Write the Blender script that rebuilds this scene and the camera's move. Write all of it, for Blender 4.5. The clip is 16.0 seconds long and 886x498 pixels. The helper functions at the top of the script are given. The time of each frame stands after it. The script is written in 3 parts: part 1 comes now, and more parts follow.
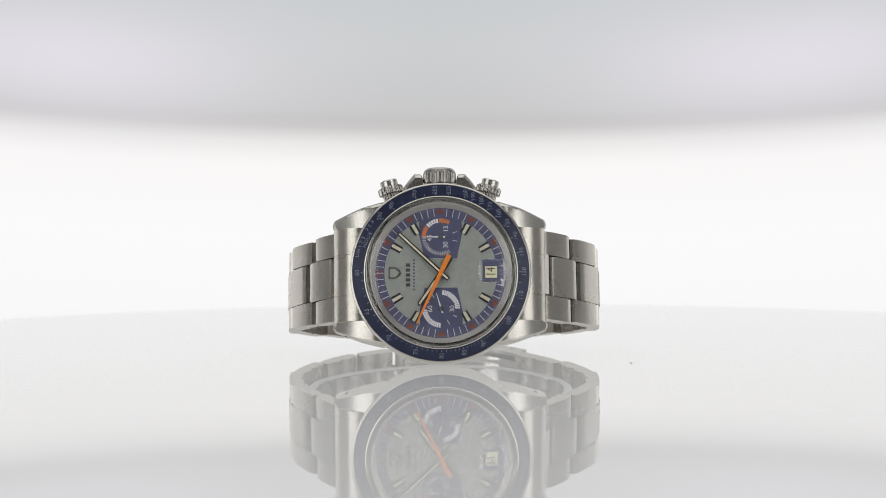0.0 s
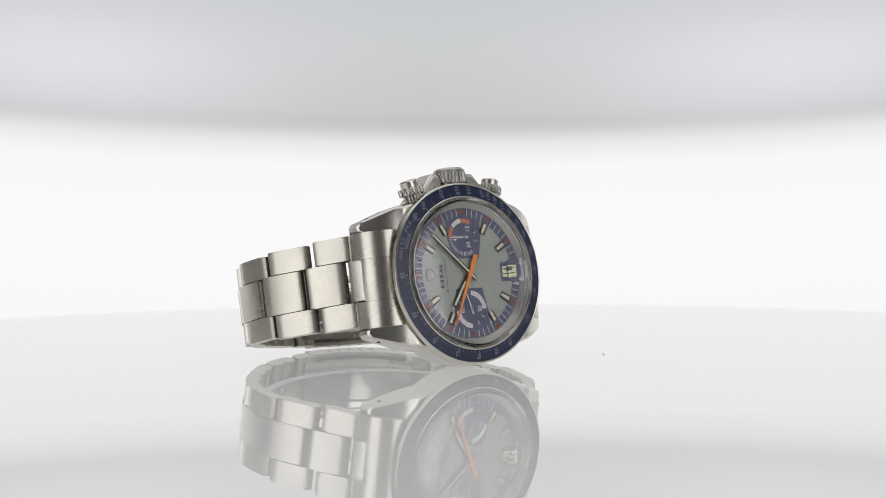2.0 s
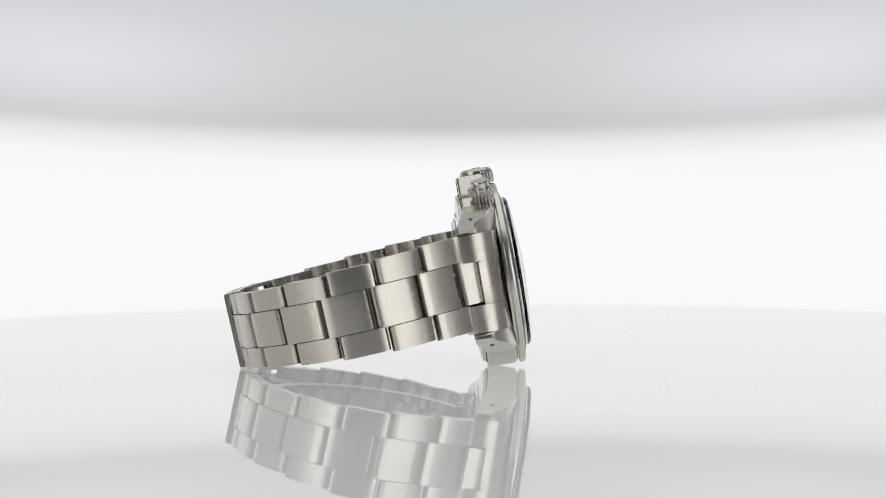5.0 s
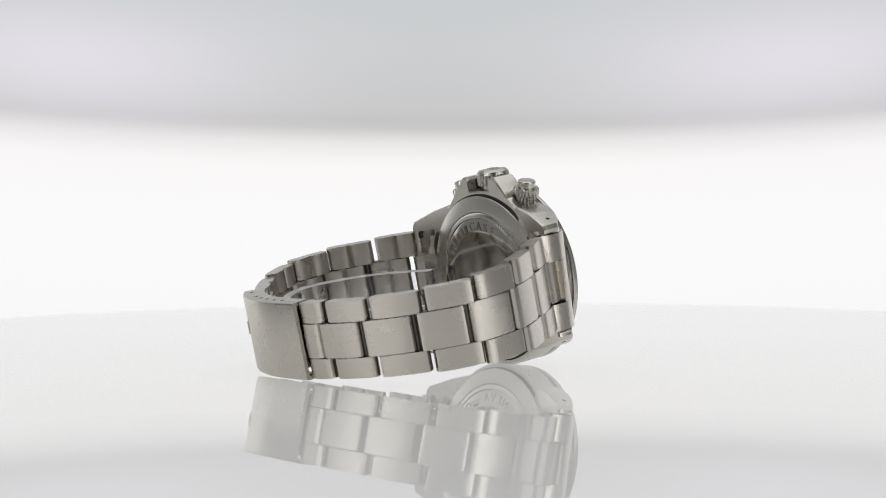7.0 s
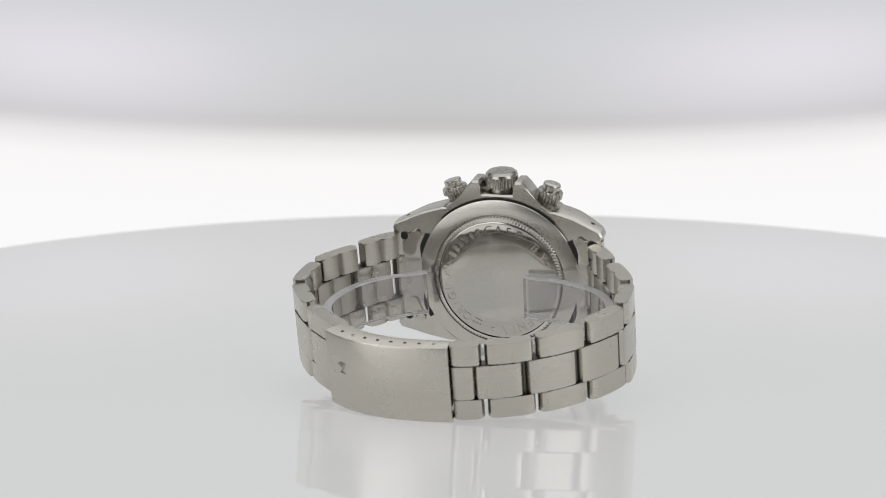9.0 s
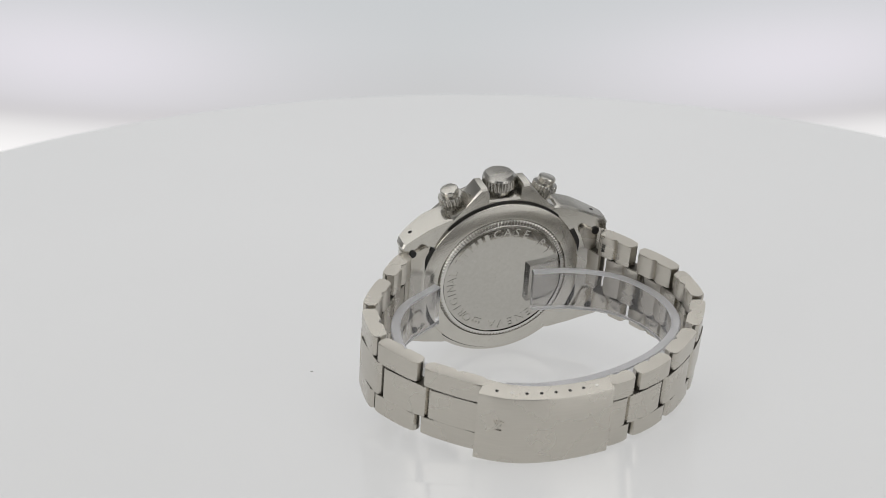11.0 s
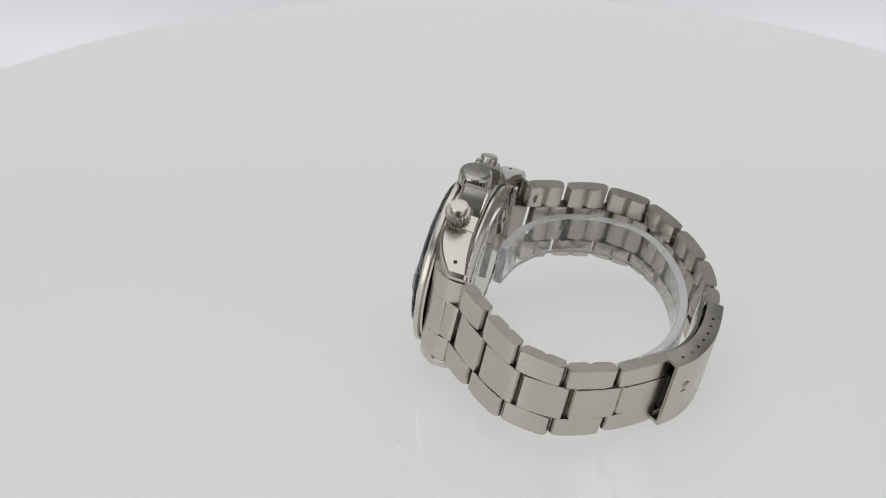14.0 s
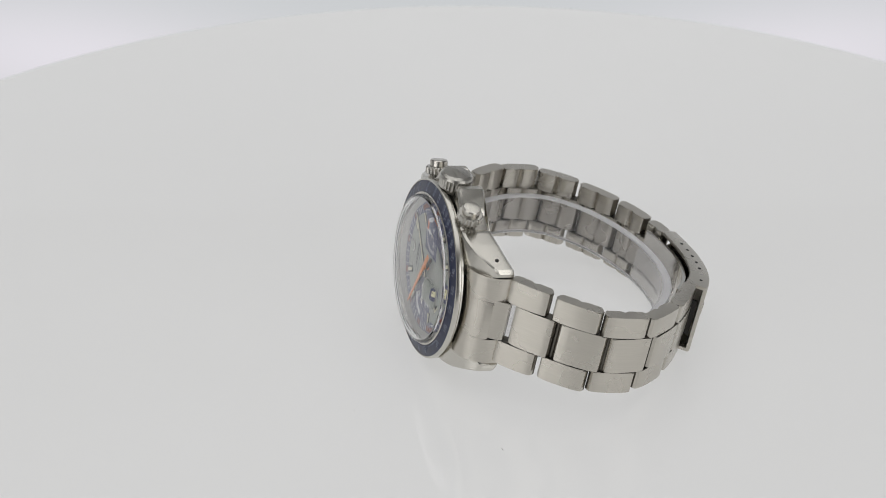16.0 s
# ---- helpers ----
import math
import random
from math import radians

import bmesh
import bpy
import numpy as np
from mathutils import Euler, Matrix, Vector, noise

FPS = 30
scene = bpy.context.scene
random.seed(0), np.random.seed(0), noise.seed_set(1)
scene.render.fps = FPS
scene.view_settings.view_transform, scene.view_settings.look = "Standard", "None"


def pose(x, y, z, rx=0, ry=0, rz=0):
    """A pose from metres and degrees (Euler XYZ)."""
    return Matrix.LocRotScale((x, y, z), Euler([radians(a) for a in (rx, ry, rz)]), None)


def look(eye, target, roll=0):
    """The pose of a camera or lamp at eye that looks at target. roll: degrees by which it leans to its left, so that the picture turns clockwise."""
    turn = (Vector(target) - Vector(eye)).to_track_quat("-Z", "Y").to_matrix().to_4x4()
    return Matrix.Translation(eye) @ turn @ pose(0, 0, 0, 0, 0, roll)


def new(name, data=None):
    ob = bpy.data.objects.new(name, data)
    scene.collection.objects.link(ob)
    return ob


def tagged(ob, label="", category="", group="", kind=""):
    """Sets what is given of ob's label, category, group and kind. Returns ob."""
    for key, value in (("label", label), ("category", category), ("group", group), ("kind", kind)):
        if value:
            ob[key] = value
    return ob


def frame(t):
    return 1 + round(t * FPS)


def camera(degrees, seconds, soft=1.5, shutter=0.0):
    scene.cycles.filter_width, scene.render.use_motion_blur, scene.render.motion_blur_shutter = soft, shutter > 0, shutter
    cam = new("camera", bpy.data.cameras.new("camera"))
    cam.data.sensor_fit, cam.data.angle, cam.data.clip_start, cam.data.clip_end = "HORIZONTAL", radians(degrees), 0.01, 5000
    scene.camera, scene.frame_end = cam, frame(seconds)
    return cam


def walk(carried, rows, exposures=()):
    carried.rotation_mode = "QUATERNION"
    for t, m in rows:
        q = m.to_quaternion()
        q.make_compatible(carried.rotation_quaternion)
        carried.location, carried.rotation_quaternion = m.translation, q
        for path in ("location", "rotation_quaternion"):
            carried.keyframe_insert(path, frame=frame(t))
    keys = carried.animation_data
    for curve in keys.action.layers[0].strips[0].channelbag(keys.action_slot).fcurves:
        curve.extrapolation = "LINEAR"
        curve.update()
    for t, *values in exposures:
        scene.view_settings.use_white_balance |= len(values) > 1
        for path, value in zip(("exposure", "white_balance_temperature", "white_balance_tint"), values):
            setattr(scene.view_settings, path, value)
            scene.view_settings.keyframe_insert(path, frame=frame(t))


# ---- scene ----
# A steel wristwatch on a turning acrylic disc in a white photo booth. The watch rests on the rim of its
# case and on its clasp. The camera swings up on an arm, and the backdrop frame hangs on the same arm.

cam = camera(26.36, 16.0, soft=0.7)
cam.data.dof.use_dof, cam.data.dof.focus_distance, cam.data.dof.aperture_fstop = True, 0.405, 30.0

FLOOR = 0.0662            # height of the disc's top in the raw numbers below
SC = 1.0343
EYE_X = -0.00599
ROLL = -0.3
# seconds, distance, height, pitch
SWING = [
    (0.0, 0.4007, 0.1029, -2.11), (6.9, 0.4007, 0.1029, -2.11), (7.5, 0.3989, 0.1186, -4.39),
    (8.0, 0.3966, 0.1331, -6.48), (8.5, 0.3938, 0.1478, -8.62), (9.0, 0.3906, 0.1617, -10.66),
    (10.2, 0.3758, 0.2052, -17.2), (11.3, 0.3591, 0.2459, -23.57), (12.0, 0.3504, 0.2620, -26.19),
    (12.5, 0.3445, 0.2721, -27.88), (13.0, 0.3371, 0.2837, -29.89), (13.5, 0.3326, 0.2906, -31.11),
    (14.0, 0.3314, 0.2923, -31.40), (14.5, 0.3319, 0.2916, -31.21), (15.0, 0.3324, 0.2909, -31.09),
    (15.5, 0.3330, 0.2899, -30.93), (16.0, 0.3347, 0.2874, -30.49)]


def eye_pose(d, h, pitch):
    return pose(EYE_X, -d * SC, h * SC - FLOOR, 90 + pitch, 0, 0) @ pose(0, 0, 0, 0, 0, ROLL)


walk(cam, [(t, eye_pose(d, h, p)) for t, d, h, p in SWING])

TURN0, TURN_RATE = 1.62, 17.895    # the disc's turn: degrees at the start, and degrees a second

# ---- light: a soft overhead box, the lit backdrop, and white booth walls ----
world = bpy.data.worlds.new("booth_air")
scene.world = world
world.use_nodes = True
world.node_tree.nodes["Background"].inputs[0].default_value = (0.93, 0.95, 1.0, 1)
world.node_tree.nodes["Background"].inputs[1].default_value = 0.05


def softbox_lamp(name, at, aim, sx, sy, watts, colour=(1, 0.995, 0.99)):
    data = bpy.data.lights.new(name, "AREA")
    data.shape, data.size, data.size_y, data.energy, data.color = "RECTANGLE", sx, sy, watts, colour
    ob = new(name, data)
    ob.matrix_world = look(at, aim)
    return ob


softbox_lamp("overhead_softbox_lamp", (0, 0.18, 0.90), (0, 0.18, 0), 1.3, 1.6, 5.2)
softbox_lamp("front_softbox_lamp", (-0.62, -0.62, 0.22), (0, 0, 0.02), 0.58, 0.6, 1.65)
softbox_lamp("front_softbox_lamp", (0.62, -0.62, 0.22), (0, 0, 0.02), 0.58, 0.6, 1.65)
scene.view_settings.exposure = 0.0

# ---- materials ----


def material(name, colour, rough=0.4, metal=0.0, **more):
    """A principled material; its node tree, shader and base values."""
    m = bpy.data.materials.new(name)
    m.use_nodes = True
    b = m.node_tree.nodes["Principled BSDF"]
    b.inputs["Base Color"].default_value = (*colour, 1)
    b.inputs["Roughness"].default_value = rough
    b.inputs["Metallic"].default_value = metal
    for key, value in more.items():
        b.inputs[key.replace("_", " ")].default_value = value
    return m


def noise_node(m, scale, stretch=(1, 1, 1), detail=3.0):
    n = m.node_tree.nodes
    co, mp, no = n.new("ShaderNodeTexCoord"), n.new("ShaderNodeMapping"), n.new("ShaderNodeTexNoise")
    mp.vector_type = "TEXTURE"
    mp.inputs["Scale"].default_value = [1 / v for v in stretch]
    if stretch != (1, 1, 1):
        mp.inputs["Rotation"].default_value = (radians(-12.4), 0, 0)      # brushed along the leaning bracelet
    no.inputs["Scale"].default_value, no.inputs["Detail"].default_value = scale, detail
    m.node_tree.links.new(co.outputs["Object"], mp.inputs["Vector"])
    m.node_tree.links.new(mp.outputs["Vector"], no.inputs["Vector"])
    return no


def vary(m, socket, source, low, high):
    """Drive a shader value by a noise between low and high."""
    r = m.node_tree.nodes.new("ShaderNodeMapRange")
    r.inputs["From Min"].default_value, r.inputs["From Max"].default_value = 0.3, 0.7
    r.inputs["To Min"].default_value, r.inputs["To Max"].default_value = low, high
    m.node_tree.links.new(source.outputs["Fac"], r.inputs["Value"])
    m.node_tree.links.new(r.outputs["Result"], m.node_tree.nodes["Principled BSDF"].inputs[socket])


def tint(m, source, a, b):
    """Mix the base colour between a and b by a noise."""
    r = m.node_tree.nodes.new("ShaderNodeValToRGB")
    r.color_ramp.elements[0].position, r.color_ramp.elements[1].position = 0.32, 0.68
    r.color_ramp.elements[0].color, r.color_ramp.elements[1].color = (*a, 1), (*b, 1)
    m.node_tree.links.new(source.outputs["Fac"], r.inputs["Fac"])
    m.node_tree.links.new(r.outputs["Color"], m.node_tree.nodes["Principled BSDF"].inputs["Base Color"])


def relief(m, source, strength, distance):
    b = m.node_tree.nodes.new("ShaderNodeBump")
    b.inputs["Strength"].default_value, b.inputs["Distance"].default_value = strength, distance
    m.node_tree.links.new(source.outputs["Fac"], b.inputs["Height"])
    m.node_tree.links.new(b.outputs["Normal"], m.node_tree.nodes["Principled BSDF"].inputs["Normal"])


def steel(name, colour, rough_low, rough_high, grain=0.0, stretch=(0.05, 0.05, 1)):
    m = material(name, colour, rough_low, 1.0)
    wear = noise_node(m, 140, (1, 1, 1), 2)
    vary(m, "Roughness", wear, rough_low, rough_high)
    dull = tuple(c * (0.97 if grain else 0.95) for c in colour)
    bright = tuple(c * (1.02 if grain else 1.0) for c in colour)
    tint(m, noise_node(m, 4200 if grain else 60, stretch if grain else (1, 1, 2), 4), dull, bright)
    if grain:
        relief(m, noise_node(m, 7000, stretch, 2), grain, 0.00002)
    return m


BRUSHED = steel("brushed_steel", (0.575, 0.547, 0.492), 0.25, 0.31, 0.025)
CASE_STEEL = steel("case_steel", (0.62, 0.60, 0.55), 0.22, 0.28, 0.06, (0.05, 1, 0.05))
FLANGE = steel("dull_flange_steel", (0.42, 0.41, 0.39), 0.3, 0.4)
POLISHED = steel("polished_steel", (0.68, 0.665, 0.63), 0.07, 0.15)
BACK_STEEL = steel("caseback_steel", (0.54, 0.525, 0.485), 0.06, 0.12, 0.02, (0.3, 0.3, 0.3))
LETTER_STEEL = steel("worn_lettering_steel", (0.53, 0.515, 0.475), 0.10, 0.16)
KNURL_STEEL = steel("worn_crown_steel", (0.50, 0.485, 0.45), 0.2, 0.32)
# dark steel that paints shade into the gaps between bracelet links
GAP_SHADE = steel("gap_shade_steel", (0.16, 0.15, 0.13), 0.45, 0.6)
PRINT_GREY = material("thin_grey_print", (0.05, 0.05, 0.06), 0.5)
# near-black for stamped digits, joints, and shade put into holes and slits
DARK = material("dark_gap", (0.015, 0.014, 0.012), 0.6)
BLUE_INSERT = material("blue_aluminium", (0.014, 0.020, 0.060), 0.33, 0.0)
tint(BLUE_INSERT, noise_node(BLUE_INSERT, 420, detail=4), (0.011, 0.016, 0.046), (0.019, 0.027, 0.074))
INSERT_MARK = material("insert_marking", (0.30, 0.33, 0.41), 0.4)
DIAL_GREY = material("silver_dial_lacquer", (0.34, 0.36, 0.33), 0.42, 0.35)
tint(DIAL_GREY, noise_node(DIAL_GREY, 700, (1, 1, 1), 4), (0.32, 0.34, 0.31), (0.37, 0.39, 0.36))
DIAL_BLUE = material("blue_dial_print", (0.072, 0.077, 0.148), 0.45)
tint(DIAL_BLUE, noise_node(DIAL_BLUE, 500), (0.066, 0.071, 0.134), (0.080, 0.085, 0.164))
DIAL_WHITE = material("white_dial_print", (0.72, 0.72, 0.74), 0.5)
DIAL_ORANGE = material("orange_dial_print", (0.66, 0.19, 0.045), 0.45)
DIAL_BROWN = material("faded_red_print", (0.19, 0.055, 0.038), 0.5)
POINTER_ORANGE = material("orange_pointer_paint", (0.78, 0.235, 0.025), 0.35)
LUME = material("cream_luminous_paint", (0.66, 0.63, 0.48), 0.6)
tint(LUME, noise_node(LUME, 900), (0.58, 0.55, 0.41), (0.72, 0.69, 0.54))
DATE_PAPER = material("date_disc", (0.78, 0.75, 0.50), 0.55)
INK = material("black_ink", (0.012, 0.012, 0.014), 0.4)
CRYSTAL = material("acrylic_crystal", (1, 1, 1), 0.01, 0.0, Transmission_Weight=1.0, IOR=1.49)
RING_PLASTIC = material("clear_plastic", (0.85, 0.845, 0.855), 0.05, 0.0, Transmission_Weight=0.97, IOR=1.40)
vary(RING_PLASTIC, "Roughness", noise_node(RING_PLASTIC, 60), 0.02, 0.06)
RING_EDGE = material("sawn_plastic_edge", (0.86, 0.855, 0.87), 0.4, 0.0, Transmission_Weight=0.45, IOR=1.40)
vary(RING_EDGE, "Roughness", noise_node(RING_EDGE, 300), 0.3, 0.5)

# white acrylic with an added glow of its own, filling shadows under the watch
ACRYLIC = material("glowing_white_acrylic", (0.34, 0.34, 0.338), 0.6, 0.0, Specular_IOR_Level=0.0, Coat_Weight=1.0, Coat_IOR=1.5, Coat_Roughness=0.004,
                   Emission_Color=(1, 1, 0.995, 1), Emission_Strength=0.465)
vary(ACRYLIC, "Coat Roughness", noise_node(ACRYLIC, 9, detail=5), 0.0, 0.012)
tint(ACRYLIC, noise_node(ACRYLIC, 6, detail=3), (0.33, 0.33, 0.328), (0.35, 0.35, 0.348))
BOOTH_WHITE = material("white_booth_paint", (0.78, 0.78, 0.78), 0.6)
relief(BOOTH_WHITE, noise_node(BOOTH_WHITE, 120), 0.15, 0.001)
tint(BOOTH_WHITE, noise_node(BOOTH_WHITE, 4), (0.74, 0.74, 0.74), (0.8, 0.8, 0.8))
BOOTH_DARK = material("grey_unseen_wall", (0.27, 0.27, 0.27), 0.8)
relief(BOOTH_DARK, noise_node(BOOTH_DARK, 30, (6, 6, 1)), 0.4, 0.01)
ALUMINIUM = material("aluminium_frame", (0.6, 0.6, 0.62), 0.35, 1.0)
DUST = material("dust", (0.62, 0.61, 0.6), 0.9)


def backdrop_material():
    """The glowing cloth of the backdrop: white below, and above a soft seam a grey sheet with two paler glows painted
    in.
    """
    m = material("lit_backdrop_cloth", (0.5, 0.5, 0.5), 0.8)
    t = m.node_tree
    n, lk = t.nodes, t.links

    def math_node(op, a, b=None, c=None):
        q = n.new("ShaderNodeMath")
        q.operation = op
        for i, v in enumerate((a, b, c)):
            if v is None:
                continue
            if isinstance(v, (int, float)):
                q.inputs[i].default_value = v
            else:
                lk.new(v, q.inputs[i])
        return q.outputs[0]

    co, sp = n.new("ShaderNodeTexCoord"), n.new("ShaderNodeSeparateXYZ")
    lk.new(co.outputs["Object"], sp.inputs[0])
    x, z = sp.outputs[0], sp.outputs[2]
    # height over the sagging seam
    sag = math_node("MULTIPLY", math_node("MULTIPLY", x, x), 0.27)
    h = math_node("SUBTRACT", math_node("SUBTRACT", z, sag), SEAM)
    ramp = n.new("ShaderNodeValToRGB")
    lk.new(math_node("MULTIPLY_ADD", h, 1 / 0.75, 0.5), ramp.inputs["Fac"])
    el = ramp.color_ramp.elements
    # brightness by height, painted into the emission colour
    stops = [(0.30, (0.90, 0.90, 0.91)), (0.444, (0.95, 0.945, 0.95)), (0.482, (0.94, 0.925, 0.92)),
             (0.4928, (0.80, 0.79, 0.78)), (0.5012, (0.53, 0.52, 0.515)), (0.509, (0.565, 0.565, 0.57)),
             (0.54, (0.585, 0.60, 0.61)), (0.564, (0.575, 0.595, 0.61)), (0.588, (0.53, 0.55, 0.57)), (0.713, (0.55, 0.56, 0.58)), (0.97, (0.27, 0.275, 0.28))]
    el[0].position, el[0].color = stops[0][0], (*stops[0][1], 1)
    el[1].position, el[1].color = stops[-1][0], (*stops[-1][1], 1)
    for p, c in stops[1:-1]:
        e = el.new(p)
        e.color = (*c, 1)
    # the two glows, painted into the emission to either side above the seam
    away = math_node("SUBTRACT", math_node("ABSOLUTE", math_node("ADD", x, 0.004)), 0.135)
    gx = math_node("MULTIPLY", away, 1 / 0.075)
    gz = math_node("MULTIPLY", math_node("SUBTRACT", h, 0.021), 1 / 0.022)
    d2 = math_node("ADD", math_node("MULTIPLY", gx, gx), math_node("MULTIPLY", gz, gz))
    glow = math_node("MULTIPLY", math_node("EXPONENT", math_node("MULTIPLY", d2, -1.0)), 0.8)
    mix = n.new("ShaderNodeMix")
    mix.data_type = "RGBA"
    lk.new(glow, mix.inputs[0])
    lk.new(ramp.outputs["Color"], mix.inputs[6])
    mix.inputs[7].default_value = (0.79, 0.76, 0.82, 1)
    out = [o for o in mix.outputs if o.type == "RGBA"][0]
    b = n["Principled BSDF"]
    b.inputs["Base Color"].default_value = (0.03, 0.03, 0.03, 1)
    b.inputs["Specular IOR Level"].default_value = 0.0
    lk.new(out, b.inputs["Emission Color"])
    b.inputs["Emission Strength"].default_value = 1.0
    return m


SEAM = 0.0446           # the seam's height over the middle of the sheet
BACKDROP_CLOTH = backdrop_material()

# ---- mesh helpers ----
MM = Matrix.Diagonal((0.001, 0.001, 0.001, 1))
CASE = pose(-0.0067, -0.0038, 0.0195, -9.5, 0, 0) @ MM          # the case: x to 6 h, y to the back, z to the crown, mm
STRAP = pose(-0.0064, 0.0, 0.0193, -12.4, 0.0, 0) @ MM         # the bracelet's plane, mm
RING_SPACE = pose(-0.0063, 0.0, 0.0193, -8.2, 0.0, 0) @ MM     # the clear ring inside it, less tilted, mm


def part(name, bm, mat, parent, label="", space=None, smooth=True, kind=""):
    """Link a bmesh as one mesh object under a thing or part."""
    if space is not None:
        bm.transform(space)
    bmesh.ops.recalc_face_normals(bm, faces=bm.faces)
    me = bpy.data.meshes.new(name)
    bm.to_mesh(me)
    bm.free()
    me.materials.append(mat)
    if smooth:
        me.shade_smooth()
        me.set_sharp_from_angle(angle=radians(32))
    ob = new(name, me)
    ob.parent = parent
    if label or kind:
        tagged(ob, label, kind=kind)
    return ob


def lathe(profile, seg=128, wave=None, closed=True):
    """Turn a profile of (radius, y) about the y axis. wave: (count, depth) scallops the points flagged by a third value."""
    bm = bmesh.new()
    rings = []
    for i in range(seg):
        a = 2 * math.pi * i / seg
        ring = []
        for p in profile:
            r = p[0]
            if wave and len(p) > 2:
                r -= wave[1] * (0.5 - 0.5 * math.cos(a * wave[0])) ** 1.5
            ring.append(bm.verts.new((r * math.cos(a), p[1], r * math.sin(a))))
        rings.append(ring)
    n = len(profile)
    for i in range(seg):
        a, b = rings[i], rings[(i + 1) % seg]
        for j in range(n if closed else n - 1):
            k = (j + 1) % n
            bm.faces.new((a[j], a[k], b[k], b[j]))
    bmesh.ops.remove_doubles(bm, verts=bm.verts, dist=1e-6)
    return bm


def prism(outline, y0, y1, bevel=0.0, bm=None):
    """A solid from an outline of (x, z), between y0 and y1."""
    bm = bm or bmesh.new()
    a = [bm.verts.new((x, y0, z)) for x, z in outline]
    b = [bm.verts.new((x, y1, z)) for x, z in outline]
    faces = [bm.faces.new(a), bm.faces.new(b[::-1])]
    n = len(outline)
    for i in range(n):
        faces.append(bm.faces.new((a[i], b[i], b[(i + 1) % n], a[(i + 1) % n])))
    if bevel:
        edges = list({e for f in faces for e in f.edges})
        bmesh.ops.bevel(bm, geom=edges, offset=bevel, segments=2, affect="EDGES", clamp_overlap=True)
    return bm


def arc(r, a0, a1, n):
    """Points (x, z) on a circle; degrees counted from +x towards +z."""
    return [(r * math.cos(radians(a0 + (a1 - a0) * i / n)), r * math.sin(radians(a0 + (a1 - a0) * i / n))) for i in range(n + 1)]


def ring_sector(r0, r1, a0, a1, n=6):
    return arc(r1, a0, a1, n) + arc(r0, a1, a0, n)


def moved(outline, x, z):
    return [(p + x, q + z) for p, q in outline]


def text_mesh(bm, body, size, m, depth=0.05, thin=0.0):
    """Add lettering in the built-in font to bm at the pose m (x along the line, y up, z to the reader)."""
    cu = bpy.data.curves.new("lettering", "FONT")
    cu.body, cu.size, cu.extrude, cu.align_x, cu.align_y = body, size, depth / 2, "CENTER", "CENTER"
    cu.resolution_u, cu.offset = 3, -thin * size
    ob = bpy.data.objects.new("lettering", cu)
    scene.collection.objects.link(ob)
    bpy.context.view_layer.update()
    me = bpy.data.meshes.new_from_object(ob.evaluated_get(bpy.context.evaluated_depsgraph_get()))
    me.transform(m)
    bm.from_mesh(me)
    bpy.data.objects.remove(ob)
    bpy.data.curves.remove(cu)
    bpy.data.meshes.remove(me)


def frame_of(u, v, n, at):
    m = Matrix((u, v, n)).transposed().to_4x4()
    m.translation = at
    return m


def on_dial(x, z, y, lean=0.0):
    """A pose for lettering on the dial: it reads towards the crown, its top points to 12 h."""
    c, s = math.cos(radians(lean)), math.sin(radians(lean))
    u, v = Vector((s, 0, c)), Vector((-c, 0, s))
    return frame_of(u, v, Vector((0, -1, 0)), (x, y, z))

# ---- the booth, the backdrop and the disc ----


def box(x0, x1, y0, y1, z0, z1, bevel=0.0):
    bm = bmesh.new()
    bmesh.ops.create_cube(bm, size=1, matrix=Matrix.Translation(((x0 + x1) / 2, (y0 + y1) / 2, (z0 + z1) / 2)) @ Matrix.Diagonal((x1 - x0, y1 - y0, z1 - z0, 1)))
    if bevel:
        bmesh.ops.bevel(bm, geom=bm.edges[:], offset=bevel, segments=2, affect="EDGES")
    return bm


def booth():
    w, lo, hi, t = 1.4, -0.92, 1.15, 0.03
    tagged(part("floor", box(-w, w, -w, w, lo - t, lo), BOOTH_WHITE, None, smooth=False), "plain white painted booth floor", "floor", kind="structure")
    tagged(part("ceiling", box(-w, w, -w, w, hi, hi + t), BOOTH_WHITE, None, smooth=False), "plain white painted booth ceiling", "ceiling", kind="structure")
    for name, b in (("wall_north", (-w, w, w, w + t)), ("wall_east", (w, w + t, -w, w)), ("wall_west", (-w - t, -w, -w, w))):
        tagged(part(name, box(*b, lo, hi), BOOTH_WHITE, None, smooth=False), "plain white painted booth wall", "wall", kind="structure")
    # out of view, added so the steel reflects darker towards the camera
    tagged(part("wall_south", box(-w, w, -w - t, -w, lo, hi), BOOTH_DARK, None, smooth=False), "unseen grey wall added behind the camera", "wall", kind="structure")


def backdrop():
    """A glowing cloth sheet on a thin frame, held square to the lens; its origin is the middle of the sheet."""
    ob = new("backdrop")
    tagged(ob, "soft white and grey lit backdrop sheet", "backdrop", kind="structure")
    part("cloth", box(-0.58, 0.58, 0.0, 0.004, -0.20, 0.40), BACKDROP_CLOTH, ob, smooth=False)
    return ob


def turntable():
    ob = new("turntable")
    tagged(ob, "round glossy white acrylic turntable disc", "turntable")
    rim = [(0.1933 + 0.004 * math.sin(radians(a)), -0.004 + 0.004 * math.cos(radians(a))) for a in range(12, 91, 13)]
    disc = [(0.0, 0.0), (0.1924, 0.0), (0.1933, 0.0)] + rim + [(0.1973, -0.0095), (0.1960, -0.0115), (0.0, -0.0115)]
    bm = lathe(disc, 256, closed=False)
    bm.transform(pose(0, 0, 0, 90, 0, 0))
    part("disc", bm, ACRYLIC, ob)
    return ob


